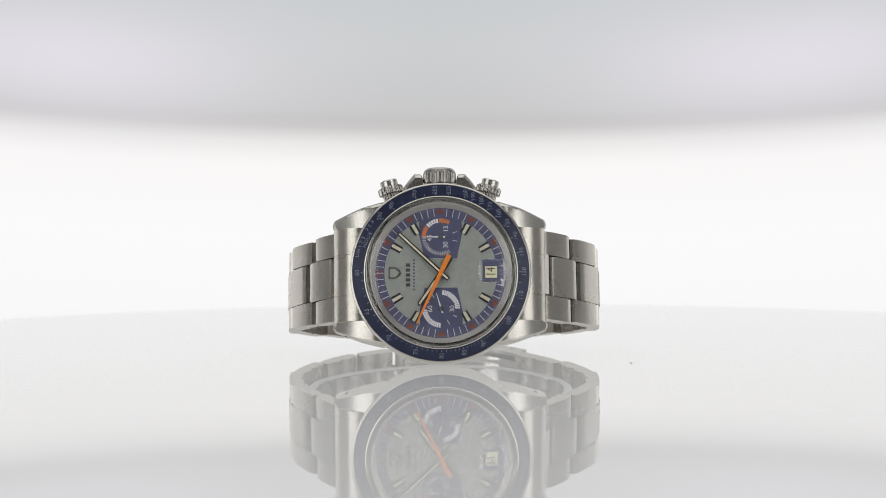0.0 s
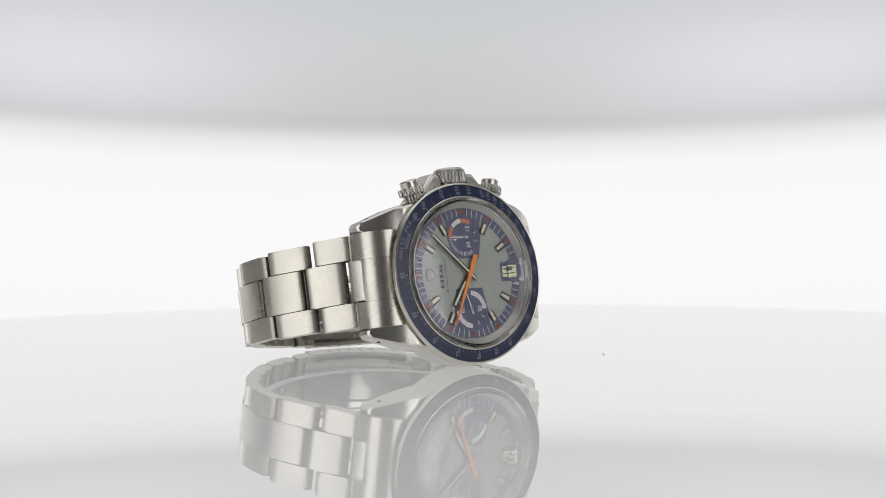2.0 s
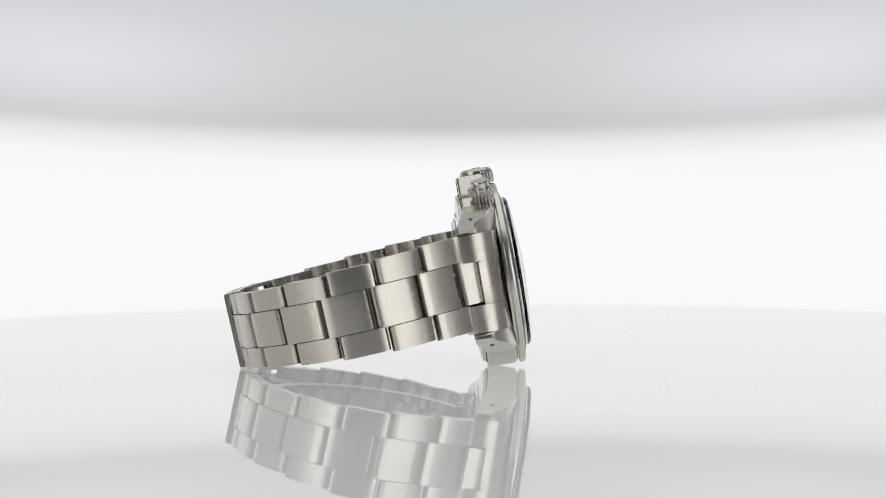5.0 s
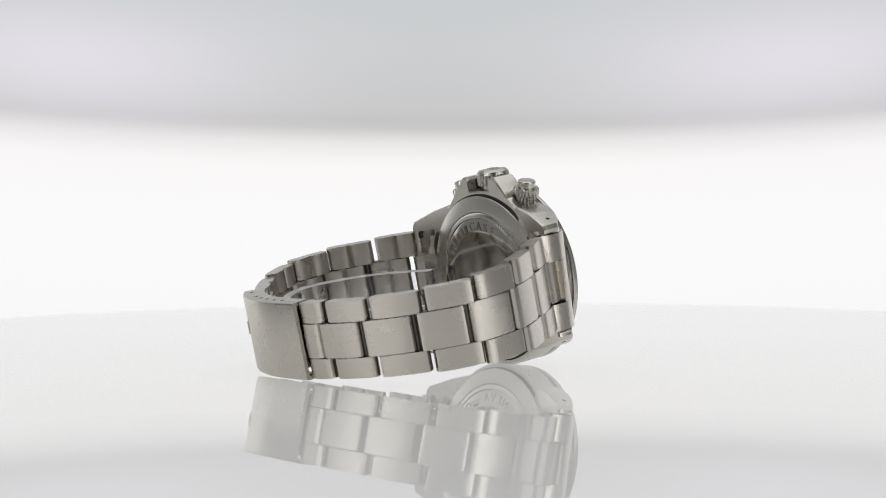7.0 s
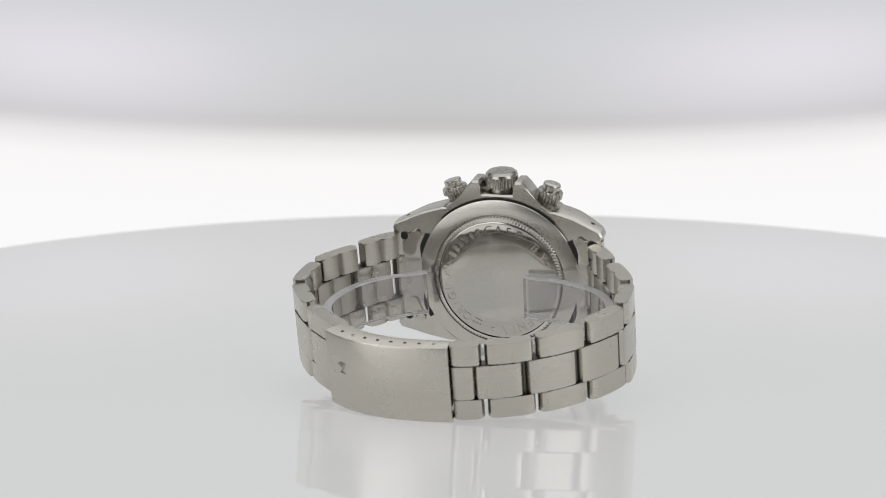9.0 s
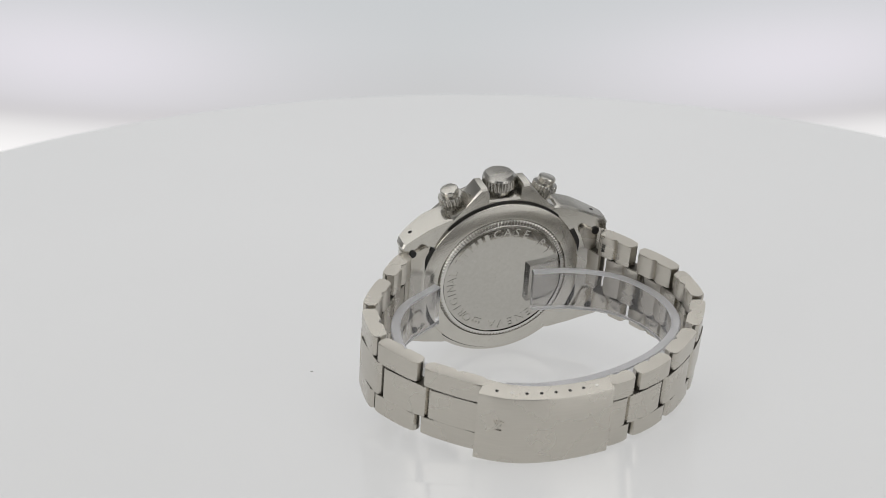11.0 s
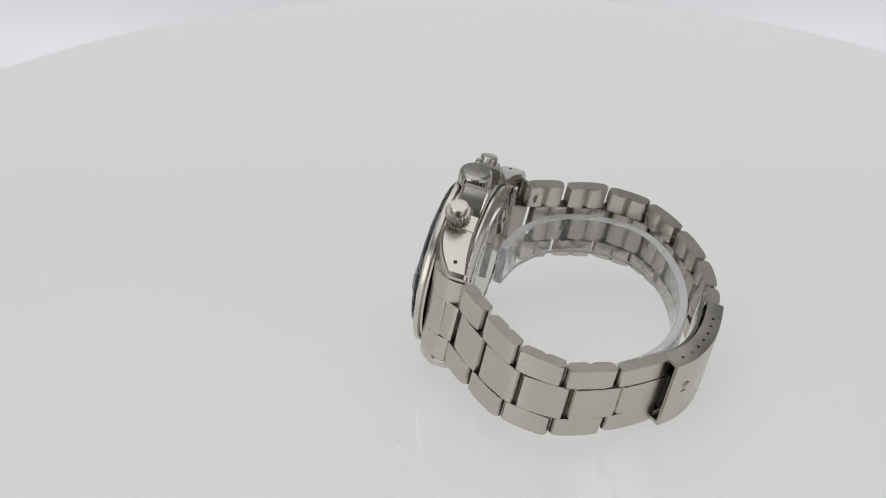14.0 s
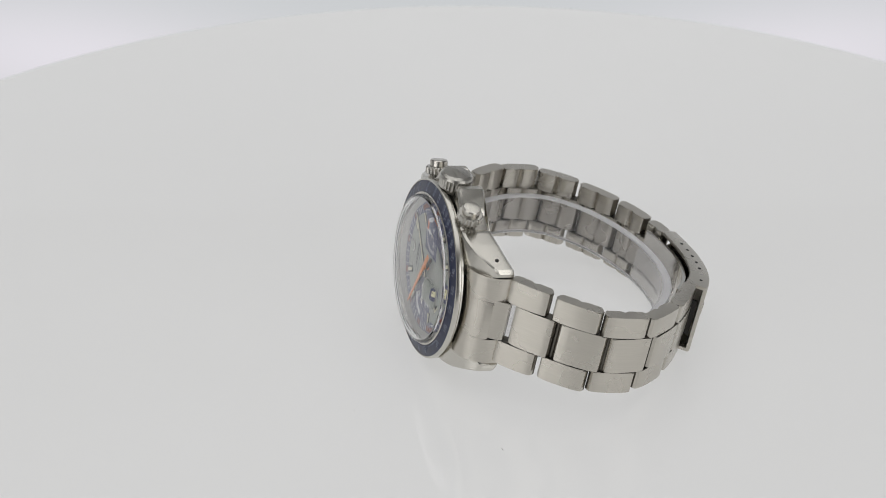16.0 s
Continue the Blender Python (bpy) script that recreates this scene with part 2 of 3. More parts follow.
def pedestal():
    ob = new("turntable_pedestal")
    tagged(ob, "plain round column under the acrylic disc", "pedestal")
    bm = lathe([(0.0, -0.0125), (0.055, -0.0125), (0.055, -0.03), (0.04, -0.034), (0.04, -0.60), (0.07, -0.62), (0.07, -0.918), (0.0, -0.918)], 48, closed=False)
    bm.transform(pose(0, 0, 0, 90, 0, 0))
    part("column", bm, ALUMINIUM, ob)


def specks(table):
    """Dust on the disc."""
    rng = random.Random(5)
    spots = [(0.0347, -0.005, 0.0004), (-0.041, -0.014, 0.00016), (0.012, -0.03, 0.00016)]
    spots += [(rng.uniform(-0.09, 0.09), rng.uniform(-0.09, 0.09), rng.uniform(0.00006, 0.00012)) for _ in range(14)]
    for x, y, r in spots:
        bm = bmesh.new()
        bmesh.ops.create_icosphere(bm, subdivisions=1, radius=r)
        for v in bm.verts:
            v.co *= rng.uniform(0.6, 1.2)
        bm.transform(pose(x, y, r * 0.25) @ Matrix.Diagonal((1, rng.uniform(0.4, 1), 0.4, 1)))
        part("dust_speck", bm, DUST, table, smooth=False)


# ---- the watch: the case ----


def case_outline():
    """The middle of the case seen from the front: a round body with four lugs and the crown's shoulders."""
    def lug():
        return [(16.3, 10.25), (22.9, 10.25), (23.3, 10.6), (23.4, 11.3), (22.9, 12.2), (17.0, 14.5), (12.6, 15.65)]

    body = lug() + arc(19.5, 53.0, 63.0, 4)
    guard = [(8.4, 18.3), (6.6, 20.7), (5.5, 21.9), (4.1, 21.9), (3.75, 21.3), (3.65, 19.0)]
    upper = body + guard
    upper = upper + [(-x, z) for x, z in reversed(upper)]
    lower = [(-x, -z) for x, z in lug()] + arc(19.5, 233, 307, 22) + [(x, -z) for x, z in reversed(lug())]
    side_a = arc(18.9, 212.5, 147.5, 10)
    side_b = arc(18.9, 32.5, -32.5, 10)
    return upper + side_a[::-1] + lower + side_b[::-1]


def dense(outline, step):
    """The same closed outline with more points on its long edges."""
    out = []
    for (x0, z0), (x1, z1) in zip(outline, outline[1:] + outline[:1]):
        n = max(1, math.ceil(math.hypot(x1 - x0, z1 - z0) / step))
        out += [(x0 + (x1 - x0) * k / n, z0 + (z1 - z0) * k / n) for k in range(n)]
    return out


def case_body(watch):
    outline = dense(case_outline(), 0.8)
    bm = bmesh.new()
    levels = [(-3.0, 0.9), (-2.7, 0.35), (-2.2, 0.0), (2.6, 0.0), (3.2, 0.12), (3.6, 0.5)]
    rows = []
    for y, inset in levels:
        row = []
        for x, z in outline:
            r = math.hypot(x, z)
            k = 1 - inset / r
            away = min(1.0, max(0.0, (abs(x) - 11.0) / 12.6))
            front = y < 0
            tip = min(1.0, max(0.0, (abs(x) - 13.5) / 10.2))
            yy = y + (4.9 * tip ** 1.9 if front else 1.6 * away ** 1.3 + 0.7 * tip ** 2)      # the lugs bend to the back and thin out
            if front and z > 17.5 and abs(x) < 9:
                yy = y + 0.7
            row.append(bm.verts.new((x * k, yy, z * k)))
        rows.append(row)
    n = len(outline)
    for a, b in zip(rows, rows[1:]):
        for i in range(n):
            bm.faces.new((a[i], b[i], b[(i + 1) % n], a[(i + 1) % n]))
    bm.faces.new(rows[0])
    bm.faces.new(rows[-1][::-1])
    bmesh.ops.triangulate(bm, faces=[f for f in bm.faces if len(f.verts) > 4])
    body = part("case_body", bm, CASE_STEEL, watch, "brushed steel case with long lugs", CASE)
    body.data.set_sharp_from_angle(angle=radians(24))
    # spring-bar holes in the lugs, flat dark discs instead of depth
    for x in (-20.6, 20.6):
        for z in (-13.1, 13.1):
            bm = lathe([(0.0, -0.06), (0.42, -0.06), (0.42, 0.06), (0.0, 0.06)], 20, closed=False)
            bm.transform(Matrix.Translation((x, 2.5, z)) @ pose(0, 0, 0, 90, 20 if x * z > 0 else -20, 0))
            part("lug_hole", bm, DARK, body, "dark drilled hole", CASE)
    return body


def bezel(watch):
    near = CASE @ Matrix.Diagonal((0.991, 1, 0.991, 1))
    rim = part("bezel", lathe([(16.1, -4.2), (16.15, -5.12), (16.5, -5.2), (16.7, -5.1), (16.75, -4.3), (19.22, -4.1), (19.25, -4.52), (19.38, -4.56),
                               (19.62, -4.42), (19.72, -4.22), (19.72, -3.5), (19.55, -3.3), (18.9, -3.2), (18.9, -2.7), (16.1, -2.7)], 160), CASE_STEEL, watch, "polished steel bezel rim", near)
    ins = part("bezel_insert", lathe([(16.78, -5.02), (19.2, -4.46), (19.2, -4.15), (16.78, -4.35)], 160), BLUE_INSERT, rim, "dark blue tachymeter ring with pale numerals", near)

    def slope(angle):
        return Matrix.Rotation(radians(-13), 4, Vector((math.sin(radians(angle)), 0, math.cos(radians(angle)))))

    def spot(angle, r):
        a = radians(angle)
        return -r * math.cos(a), r * math.sin(a), -5.02 + (r - 16.78) * 0.2314 - 0.02

    for value in (60, 65, 70, 75, 80, 85, 90, 100, 110, 120, 130, 140, 150, 160, 170, 180, 190, 200, 225, 250, 300, 400, 500):
        angle = 21600.0 / value
        x, z, y = spot(angle, 18.1)
        lean = 12 * math.sin(radians(2 * angle)) if value >= 200 else 6 * math.sin(radians(2 * angle))
        bm = bmesh.new()
        text_mesh(bm, str(value), 1.5 if value < 300 else 1.4, Matrix.Translation((x, y, z)) @ slope(angle) @ on_dial(0, 0, 0, lean) @ Matrix.Diagonal((0.9, 0.95, 1, 1)), 0.06, 0.016)
        part("bezel_numeral", bm, INSERT_MARK, ins, space=near, smooth=False)
    for body, angle, r in (("UNITS PER", 24.5, 18.45), ("HOUR", 24.5, 17.45)):
        bm = bmesh.new()
        step = 3.15
        for i, ch in enumerate(body):
            if ch == " ":
                continue
            a = angle + (i - (len(body) - 1) / 2) * step
            x, z, y = spot(a, r)
            text_mesh(bm, ch, 1.15, Matrix.Translation((x, y, z)) @ slope(a) @ on_dial(0, 0, 0, a), 0.06, 0.016)
        part("bezel_lettering", bm, INSERT_MARK, ins, space=near, smooth=False)
    bm = bmesh.new()
    angles = [21600.0 / v for v in (60, 65, 70, 75, 80, 85, 90, 100, 110, 120, 130, 140, 150, 160, 170, 180, 190, 200, 225, 250, 300, 400, 500)]
    angles += [21600.0 / v for v in range(61, 100) if v % 5] + [21600.0 / v for v in (105, 115, 125, 275, 350)]
    for k, a in enumerate(angles):
        x, z, y = spot(a, 17.15 if k < 23 else 17.2)
        bmesh.ops.create_cube(bm, size=1, matrix=Matrix.Translation((x, y, z)) @ slope(a) @ pose(0, 0, 0, 0, a, 0) @ Matrix.Diagonal((0.28 if k < 23 else 0.42, 0.06, 0.2 if k < 23 else 0.1, 1)))
    tagged(part("bezel_tick", bm, INSERT_MARK, ins, space=near, smooth=False), kind="stuff")


def crystal(watch):
    outer = [(16.1, -4.3), (16.1, -5.7), (15.95, -6.15), (15.5, -6.45), (14.5, -6.62)]
    outer += [(r, -6.62 - 1.05 * (1 - (r / 14.5) ** 2)) for r in (12.5, 10, 7.5, 5, 2.5, 0.0)]
    inner = [(r, -5.75 - 1.0 * (1 - (r / 14.5) ** 2)) for r in (0.0, 2.5, 5, 7.5, 10, 12.5, 14.5)] + [(15.2, -5.45), (15.3, -4.3)]
    ob = part("crystal", lathe(outer + inner, 128, closed=True), CRYSTAL, watch, "clear domed acrylic crystal", CASE)
    ob.visible_shadow = False
    # the magnifier over the date
    bm = bmesh.new()
    rows = []
    for lift, grow in ((0.0, 1.0), (0.2, 0.985), (0.36, 0.92), (0.5, 0.75), (0.58, 0.4)):
        row = []
        for i in range(32):
            a = 2 * math.pi * i / 32
            cx, cz = math.cos(a), math.sin(a)
            x = 11.0 + grow * 3.1 * math.copysign(abs(cx) ** 0.5, cx)
            z = grow * 2.6 * math.copysign(abs(cz) ** 0.5, cz)
            rr = min(math.hypot(x, z), 14.5)
            base = -6.62 - 1.05 * (1 - (rr / 14.5) ** 2)
            row.append(bm.verts.new((x, base - lift - 0.01, z)))
        rows.append(row)
    for a, b in zip(rows, rows[1:]):
        for i in range(32):
            bm.faces.new((a[i], a[(i + 1) % 32], b[(i + 1) % 32], b[i]))
    bm.faces.new(rows[-1])
    lens = part("date_magnifier", bm, CRYSTAL, ob, "clear raised magnifying lens", CASE)
    lens.visible_shadow = False


DIAL_Y = -3.40


def dial(watch):
    d = part("dial", lathe([(0.0, DIAL_Y), (14.25, DIAL_Y), (14.25, DIAL_Y + 0.4), (0.0, DIAL_Y + 0.4)], 128, closed=False), DIAL_GREY, watch,
             "silver grey dial with blue rings", CASE)
    part("inner_flange", lathe([(15.28, -4.25), (14.2, DIAL_Y - 0.03), (14.2, DIAL_Y + 0.2), (15.28, DIAL_Y + 0.2)], 128), FLANGE, watch, "dull steel flange round the dial", CASE)
    y = DIAL_Y - 0.03

    def printed(name, outline, mat, lift=0.0, parent=None, label="", kind=""):
        return part(name, prism(outline, y - lift - 0.02, y - lift), mat, parent or d, label, CASE, False, kind)

    bm = lathe([(12.1, y), (14.15, y), (14.15, y - 0.02), (12.1, y - 0.02)], 128)
    ring = part("minute_ring", bm, DIAL_BLUE, d, "blue minute ring with white ticks", CASE)
    bm = bmesh.new()
    for i in range(60):
        if i % 5 or i == 30:
            a = 6 * i
            prism([(x * math.cos(radians(a)) - z * math.sin(radians(a)), x * math.sin(radians(a)) + z * math.cos(radians(a)))
                   for x, z in ((12.25, -0.06), (13.95, -0.06), (13.95, 0.06), (12.25, 0.06))], y - 0.06, y - 0.03, bm=bm)
    for i in range(50):            # finer marks near the date
        a = -12.5 + i * 0.5
        prism([(x * math.cos(radians(a)) - z * math.sin(radians(a)), x * math.sin(radians(a)) + z * math.cos(radians(a)))
               for x, z in ((13.1, -0.03), (13.95, -0.03), (13.95, 0.03), (13.1, 0.03))], y - 0.06, y - 0.03, bm=bm)
    part("minute_tick", bm, DIAL_WHITE, ring, "", CASE, False, "stuff")
    for i in range(12):
        if i == 0:
            continue
        printed("hour_block", ring_sector(12.75, 13.85, 30 * i - 3.1, 30 * i + 3.1), DIAL_BROWN, 0.03, ring)
    # baton markers, black with a cream strip
    for i in (1, 2, 4, 5, 7, 8, 10, 11):
        a = pose(0, 0, 0, 0, -30 * i, 0)
        bm = prism([(9.7, -0.74), (12.05, -0.84), (12.05, 0.84), (9.7, 0.74)], y - 0.22, y, 0.05)
        bm.transform(a)
        mk = part("hour_marker", bm, INK, d, "black baton with cream strip", CASE, False)
        bm = prism([(9.77, -0.31), (11.98, -0.36), (11.98, 0.36), (9.77, 0.31)], y - 0.3, y - 0.2, 0.03)
        bm.transform(a)
        part("lume_strip", bm, LUME, mk, "", CASE, False)
    # two small dials on blue fields
    for side in (1, -1):
        field = [(-3.5, 3.2), (3.5, 3.2), (4.6, 8.3)] + arc(12.15, 68, 112, 8) + [(-4.6, 8.3)]
        f = printed("subdial_field", [(x, side * z) for x, z in field][::side], DIAL_BLUE, 0.012, d, "blue field of a small dial")
        cz = 7.75 * side
        if side > 0:
            for a0, a1, mt in ((142, 182, DIAL_ORANGE), (97, 140, DIAL_WHITE), (58, 95, DIAL_ORANGE)):
                n = 5
                w = (a1 - a0) / n
                for k in range(n):
                    printed("subdial_block", moved(ring_sector(3.15, 4.05, a0 + k * w + 0.7, a0 + (k + 1) * w - 0.7, 2), 0, cz), mt, 0.04, f)
            bm = bmesh.new()
            for a in list(range(186, 306, 6)) + [18, -15]:
                r0, r1 = (3.2, 4.0) if a > 100 else (2.6, 3.7)
                prism(moved(ring_sector(r0, r1, a - 0.9, a + 0.9, 1), 0, cz), y - 0.06, y - 0.04, bm=bm)
            marks = (("45", -2.35, cz - 0.2), ("15", 1.2, cz + 1.75), ("30", 1.1, cz - 1.7))
        else:
            for a0, a1 in ((0, 86), (182, 268)):
                n = 12
                w = (a1 - a0) / n
                for k in range(n):
                    printed("subdial_block", moved(ring_sector(3.0, 4.05, a0 + k * w + 0.6, a0 + (k + 1) * w - 0.6, 2), 0, cz), DIAL_WHITE, 0.04, f)
            bm = bmesh.new()
            for a in (-28, -62, 152, 122):
                prism(moved(ring_sector(2.8, 3.8, a - 1.0, a + 1.0, 1), 0, cz), y - 0.06, y - 0.04, bm=bm)
            marks = (("60", -2.35, cz), ("30", 2.35, cz))
        part("subdial_tick", bm, DIAL_WHITE, f, "", CASE, False, "stuff")
        for body, x, z in marks:
            bm = bmesh.new()
            text_mesh(bm, body, 1.45, on_dial(x, z, y - 0.06), 0.03)
            part("subdial_numeral", bm, DIAL_WHITE, f, "", CASE, False)
    # plain bars for the maker's lines and a plain shield
    for x, z0, z1, w in ((-7.05, -3.1, 2.25, 0.95), (-5.75, -3.9, 3.1, 0.38)):
        n = 5 if w > 0.8 else 10
        step = (z1 - z0) / n
        for k in range(n):
            printed("lettering_bar", [(x - w / 2, z0 + k * step + 0.18), (x + w / 2, z0 + k * step + 0.18), (x + w / 2, z0 + (k + 1) * step - 0.18), (x - w / 2, z0 + (k + 1) * step - 0.18)],
                    PRINT_GREY if w > 0.8 else DIAL_BLUE, 0.0, d)
    shield = [(-11.2, -1.25), (-11.2, 1.25), (-9.6, 1.2), (-8.9, 0.7), (-8.45, 0.0), (-8.9, -0.7), (-9.6, -1.2)]
    bm = prism(shield, y - 0.2, y, 0.06)
    sh = part("shield_emblem", bm, POLISHED, d, "small plain steel shield", CASE, False)
    part("shield_field", prism([(-10.95, -0.95), (-10.95, 0.95), (-9.7, 0.9), (-9.0, 0.0), (-9.7, -0.9)], y - 0.22, y - 0.19), DIAL_GREY, sh, "", CASE, False)
    # the date
    fr = printed("date_frame", [(9.0, -2.05), (12.5, -2.05), (12.5, 2.05), (9.0, 2.05)], DIAL_BLUE, 0.07, d, "blue frame of the date window")
    printed("date_window", [(9.45, -1.12), (11.85, -1.12), (11.85, 1.12), (9.45, 1.12)], DATE_PAPER, 0.10, fr, "cream date disc showing the day")
    bm = bmesh.new()
    text_mesh(bm, "14", 2.6, on_dial(10.65, 0.0, y - 0.14) @ Matrix.Diagonal((0.72, 1, 1, 1)), 0.03)
    part("date_numeral", bm, INK, fr, "", CASE, False)


def pointer(name, tip, tail, half_root, half_tip, y, mat, watch, label, strip=None):
    """A flat pointer from its tail through the middle to its tip; half widths in mm."""
    dx, dz = tip
    length = math.hypot(dx, dz)
    ux, uz = dx / length, dz / length

    def at(s, w):
        return (ux * s - uz * w, uz * s + ux * w)

    bm = prism([at(-tail, -half_root), at(length - 0.4, -half_tip), at(length, 0), at(length - 0.4, half_tip), at(-tail, half_root)], y - 0.1, y + 0.1, 0.03)
    ob = part(name, bm, mat, watch, label, CASE, False)
    if strip:
        bm = prism([at(strip[0], -strip[2]), at(strip[1], -strip[2]), at(strip[1], strip[2]), at(strip[0], strip[2])], y - 0.14, y - 0.09)
        part("lume_strip", bm, LUME, ob, "", CASE, False)
    return ob


def pointers(watch):
    pointer("hour_pointer", (-4.9, -7.1), 3.9, 0.52, 0.50, -3.92, INK, watch, "short black pointer with cream strip", (2.2, 8.2, 0.24))
    pointer("minute_pointer", (-9.3, 8.8), 2.2, 0.46, 0.44, -4.24, INK, watch, "long black pointer with cream strip", (-2.0, 12.2, 0.19))
    pointer("chronograph_pointer", (-5.4, -11.2), 4.2, 0.55, 0.16, -4.56, POINTER_ORANGE, watch, "bright orange tapered stopwatch pointer")
    part("pointer_hub", lathe([(0.0, -4.78), (0.35, -4.75), (0.5, -4.6), (0.5, -3.4), (0.0, -3.4)], 24, closed=False), POINTER_ORANGE, watch, "", CASE)
    for cz, tip, turn in ((7.75, (-3.9, 0.0), 0), (-7.75, (-1.0, 3.3), 0)):
        dx, dz = tip
        length = math.hypot(dx, dz)
        ux, uz = dx / length, dz / length
        outline = [(-uz * w + ux * s, uz * s + ux * w + cz) for s, w in ((-1.0, -0.18), (length, -0.07), (length, 0.07), (-1.0, 0.18))]
        ob = part("subdial_pointer", prism(outline, -3.72, -3.6), DIAL_WHITE, watch, "small white pointer", CASE, False)
        bm = lathe([(0.0, -3.8), (0.5, -3.76), (0.55, -3.6), (0.0, -3.6)], 20, closed=False)
        bm.transform(Matrix.Translation((0, 0, cz)))
        part("hub", bm, POLISHED, ob, "", CASE)


def caseback(watch):
    base = part("caseback", lathe([(0.0, 3.3), (18.0, 3.3), (18.0, 4.3), (17.9, 4.42), (17.7, 4.48), (15.0, 4.92), (14.7, 4.92), (14.6, 4.5), (0.0, 4.5)], 144, closed=False), CASE_STEEL, watch,
                "round steel screw back", CASE)
    part("back_joint", lathe([(17.95, 3.5), (17.95, 3.74), (18.38, 3.74), (18.38, 3.5)], 128), DARK, base, "dark joint round the back", CASE)
    part("fluted_ring", lathe([(13.35, 4.4), (14.62, 4.4), (14.62, 4.9, 1), (14.3, 5.22, 1), (13.45, 5.3)], 960, wave=(120, 0.4)), POLISHED, base, "finely fluted steel ring", CASE)
    plate = part("back_plate", lathe([(0.0, 5.3), (9.4, 5.28), (13.0, 5.2), (13.3, 5.1), (13.3, 4.4), (0.0, 4.4)], 128, closed=False), BACK_STEEL, base, "polished worn back plate with raised lettering", CASE)

    def around(angle, r):
        a = radians(angle)
        v = Vector((-math.sin(a), 0, math.cos(a)))
        return frame_of(Vector((-math.cos(a), 0, -math.sin(a))), v, Vector((0, 1, 0)), Vector((0, 5.25, 0)) + v * r)

    for word, start, step in (("ORIGINAL", -139, 9.0), ("CASE", -9, 11.2), ("BY", 47, 13.0), ("GENEVA", 134, 11.0)):
        bm = bmesh.new()
        for i, ch in enumerate(word):
            text_mesh(bm, ch, 2.75, around(start + i * step, 11.5), 0.14)
        part("back_lettering", bm, LETTER_STEEL, plate, "", CASE)
    for start, n in ((-61, 6), (76, 6)):
        for i in range(n):
            bm = bmesh.new()
            bmesh.ops.create_cube(bm, size=1, matrix=around(start + i * 8.0, 11.5) @ Matrix.Diagonal((0.9, 1.8, 0.14, 1)))
            part("lettering_bar", bm, LETTER_STEEL, plate, "", CASE, False)
    bm = bmesh.new()
    for k in (-1, 0, 1):
        bmesh.ops.create_cone(bm, segments=12, radius1=0.35, radius2=0.2, depth=0.3, cap_ends=True, matrix=around(208 + k * 4, 11.6))
    bmesh.ops.create_cube(bm, size=1, matrix=around(208, 10.8) @ Matrix.Diagonal((1.8, 0.5, 0.26, 1)))
    part("back_emblem", bm, LETTER_STEEL, plate, "", CASE)


def crown(watch):
    m = CASE @ pose(0, -0.9, 0.5, 90, 0, 0) @ Matrix.Diagonal((1.06, 1, 1.06, 1))
    ob = part("crown", lathe([(0.0, 18.4), (2.6, 18.4), (2.6, 19.2), (3.2, 19.3), (3.38, 19.6, 1), (3.38, 21.3, 1), (3.36, 21.55), (3.2, 22.1), (2.7, 22.55), (0.0, 22.8)], 312, wave=(26, 0.34), closed=False),
              KNURL_STEEL, watch, "fluted steel winding crown", m)
    bm = bmesh.new()
    for k in (-1, 0, 1):
        bmesh.ops.create_cone(bm, segments=10, radius1=0.28, radius2=0.2, depth=0.25, cap_ends=True, matrix=Matrix.Translation((k * 0.85, 22.68, 0.55)) @ pose(0, 0, 0, 90, 0, 0))
    bmesh.ops.create_cube(bm, size=1, matrix=Matrix.Translation((0, 22.68, -0.4)) @ Matrix.Diagonal((2.0, 0.22, 0.5, 1)))
    part("crown_emblem", bm, KNURL_STEEL, ob, "", m)


def pusher(watch, side):
    m = CASE @ pose(side * 10.05, -0.9, 16.2, 0, side * 15, 0) @ pose(0, 0, 0, 90, 0, 0) @ Matrix.Diagonal((1.1, 1.02, 1.1, 1))
    stem = part("pusher", lathe([(0.0, -1.0), (1.85, -1.0, 1), (1.85, 1.6, 1), (0.0, 1.6)], 192, wave=(16, 0.3), closed=False), KNURL_STEEL, watch, "screw-down steel chronograph pusher", m)
    part("collar", lathe([(0.0, 1.35), (2.1, 1.35), (2.5, 1.55, 1), (2.5, 2.75, 1), (2.25, 3.0), (1.9, 3.05), (0.0, 3.05)], 240, wave=(20, 0.28), closed=False), KNURL_STEEL, stem, "knurled steel collar", m)
    part("cap", lathe([(0.0, 2.9), (1.72, 2.9), (1.75, 4.2), (1.62, 4.42), (1.2, 4.52), (0.0, 4.55)], 40, closed=False), CASE_STEEL, stem, "smooth round steel button", m)


# ---- the watch: the bracelet ----
LOOP = [(-21.5, -3.3), (-22.6, 1.4), (-28.4, 9.6), (-33.9, 18.9), (-34.4, 29.5), (-28.7, 38.6), (-20.2, 45.8), (-10.8, 49.9), (-3.8, 51.4),
        (6.4, 51.6), (15.0, 49.5), (21.5, 45.1), (30.2, 37.6), (36.6, 27.9), (36.2, 17.0), (29.6, 8.0), (22.6, 0.4), (21.6, -3.8)]


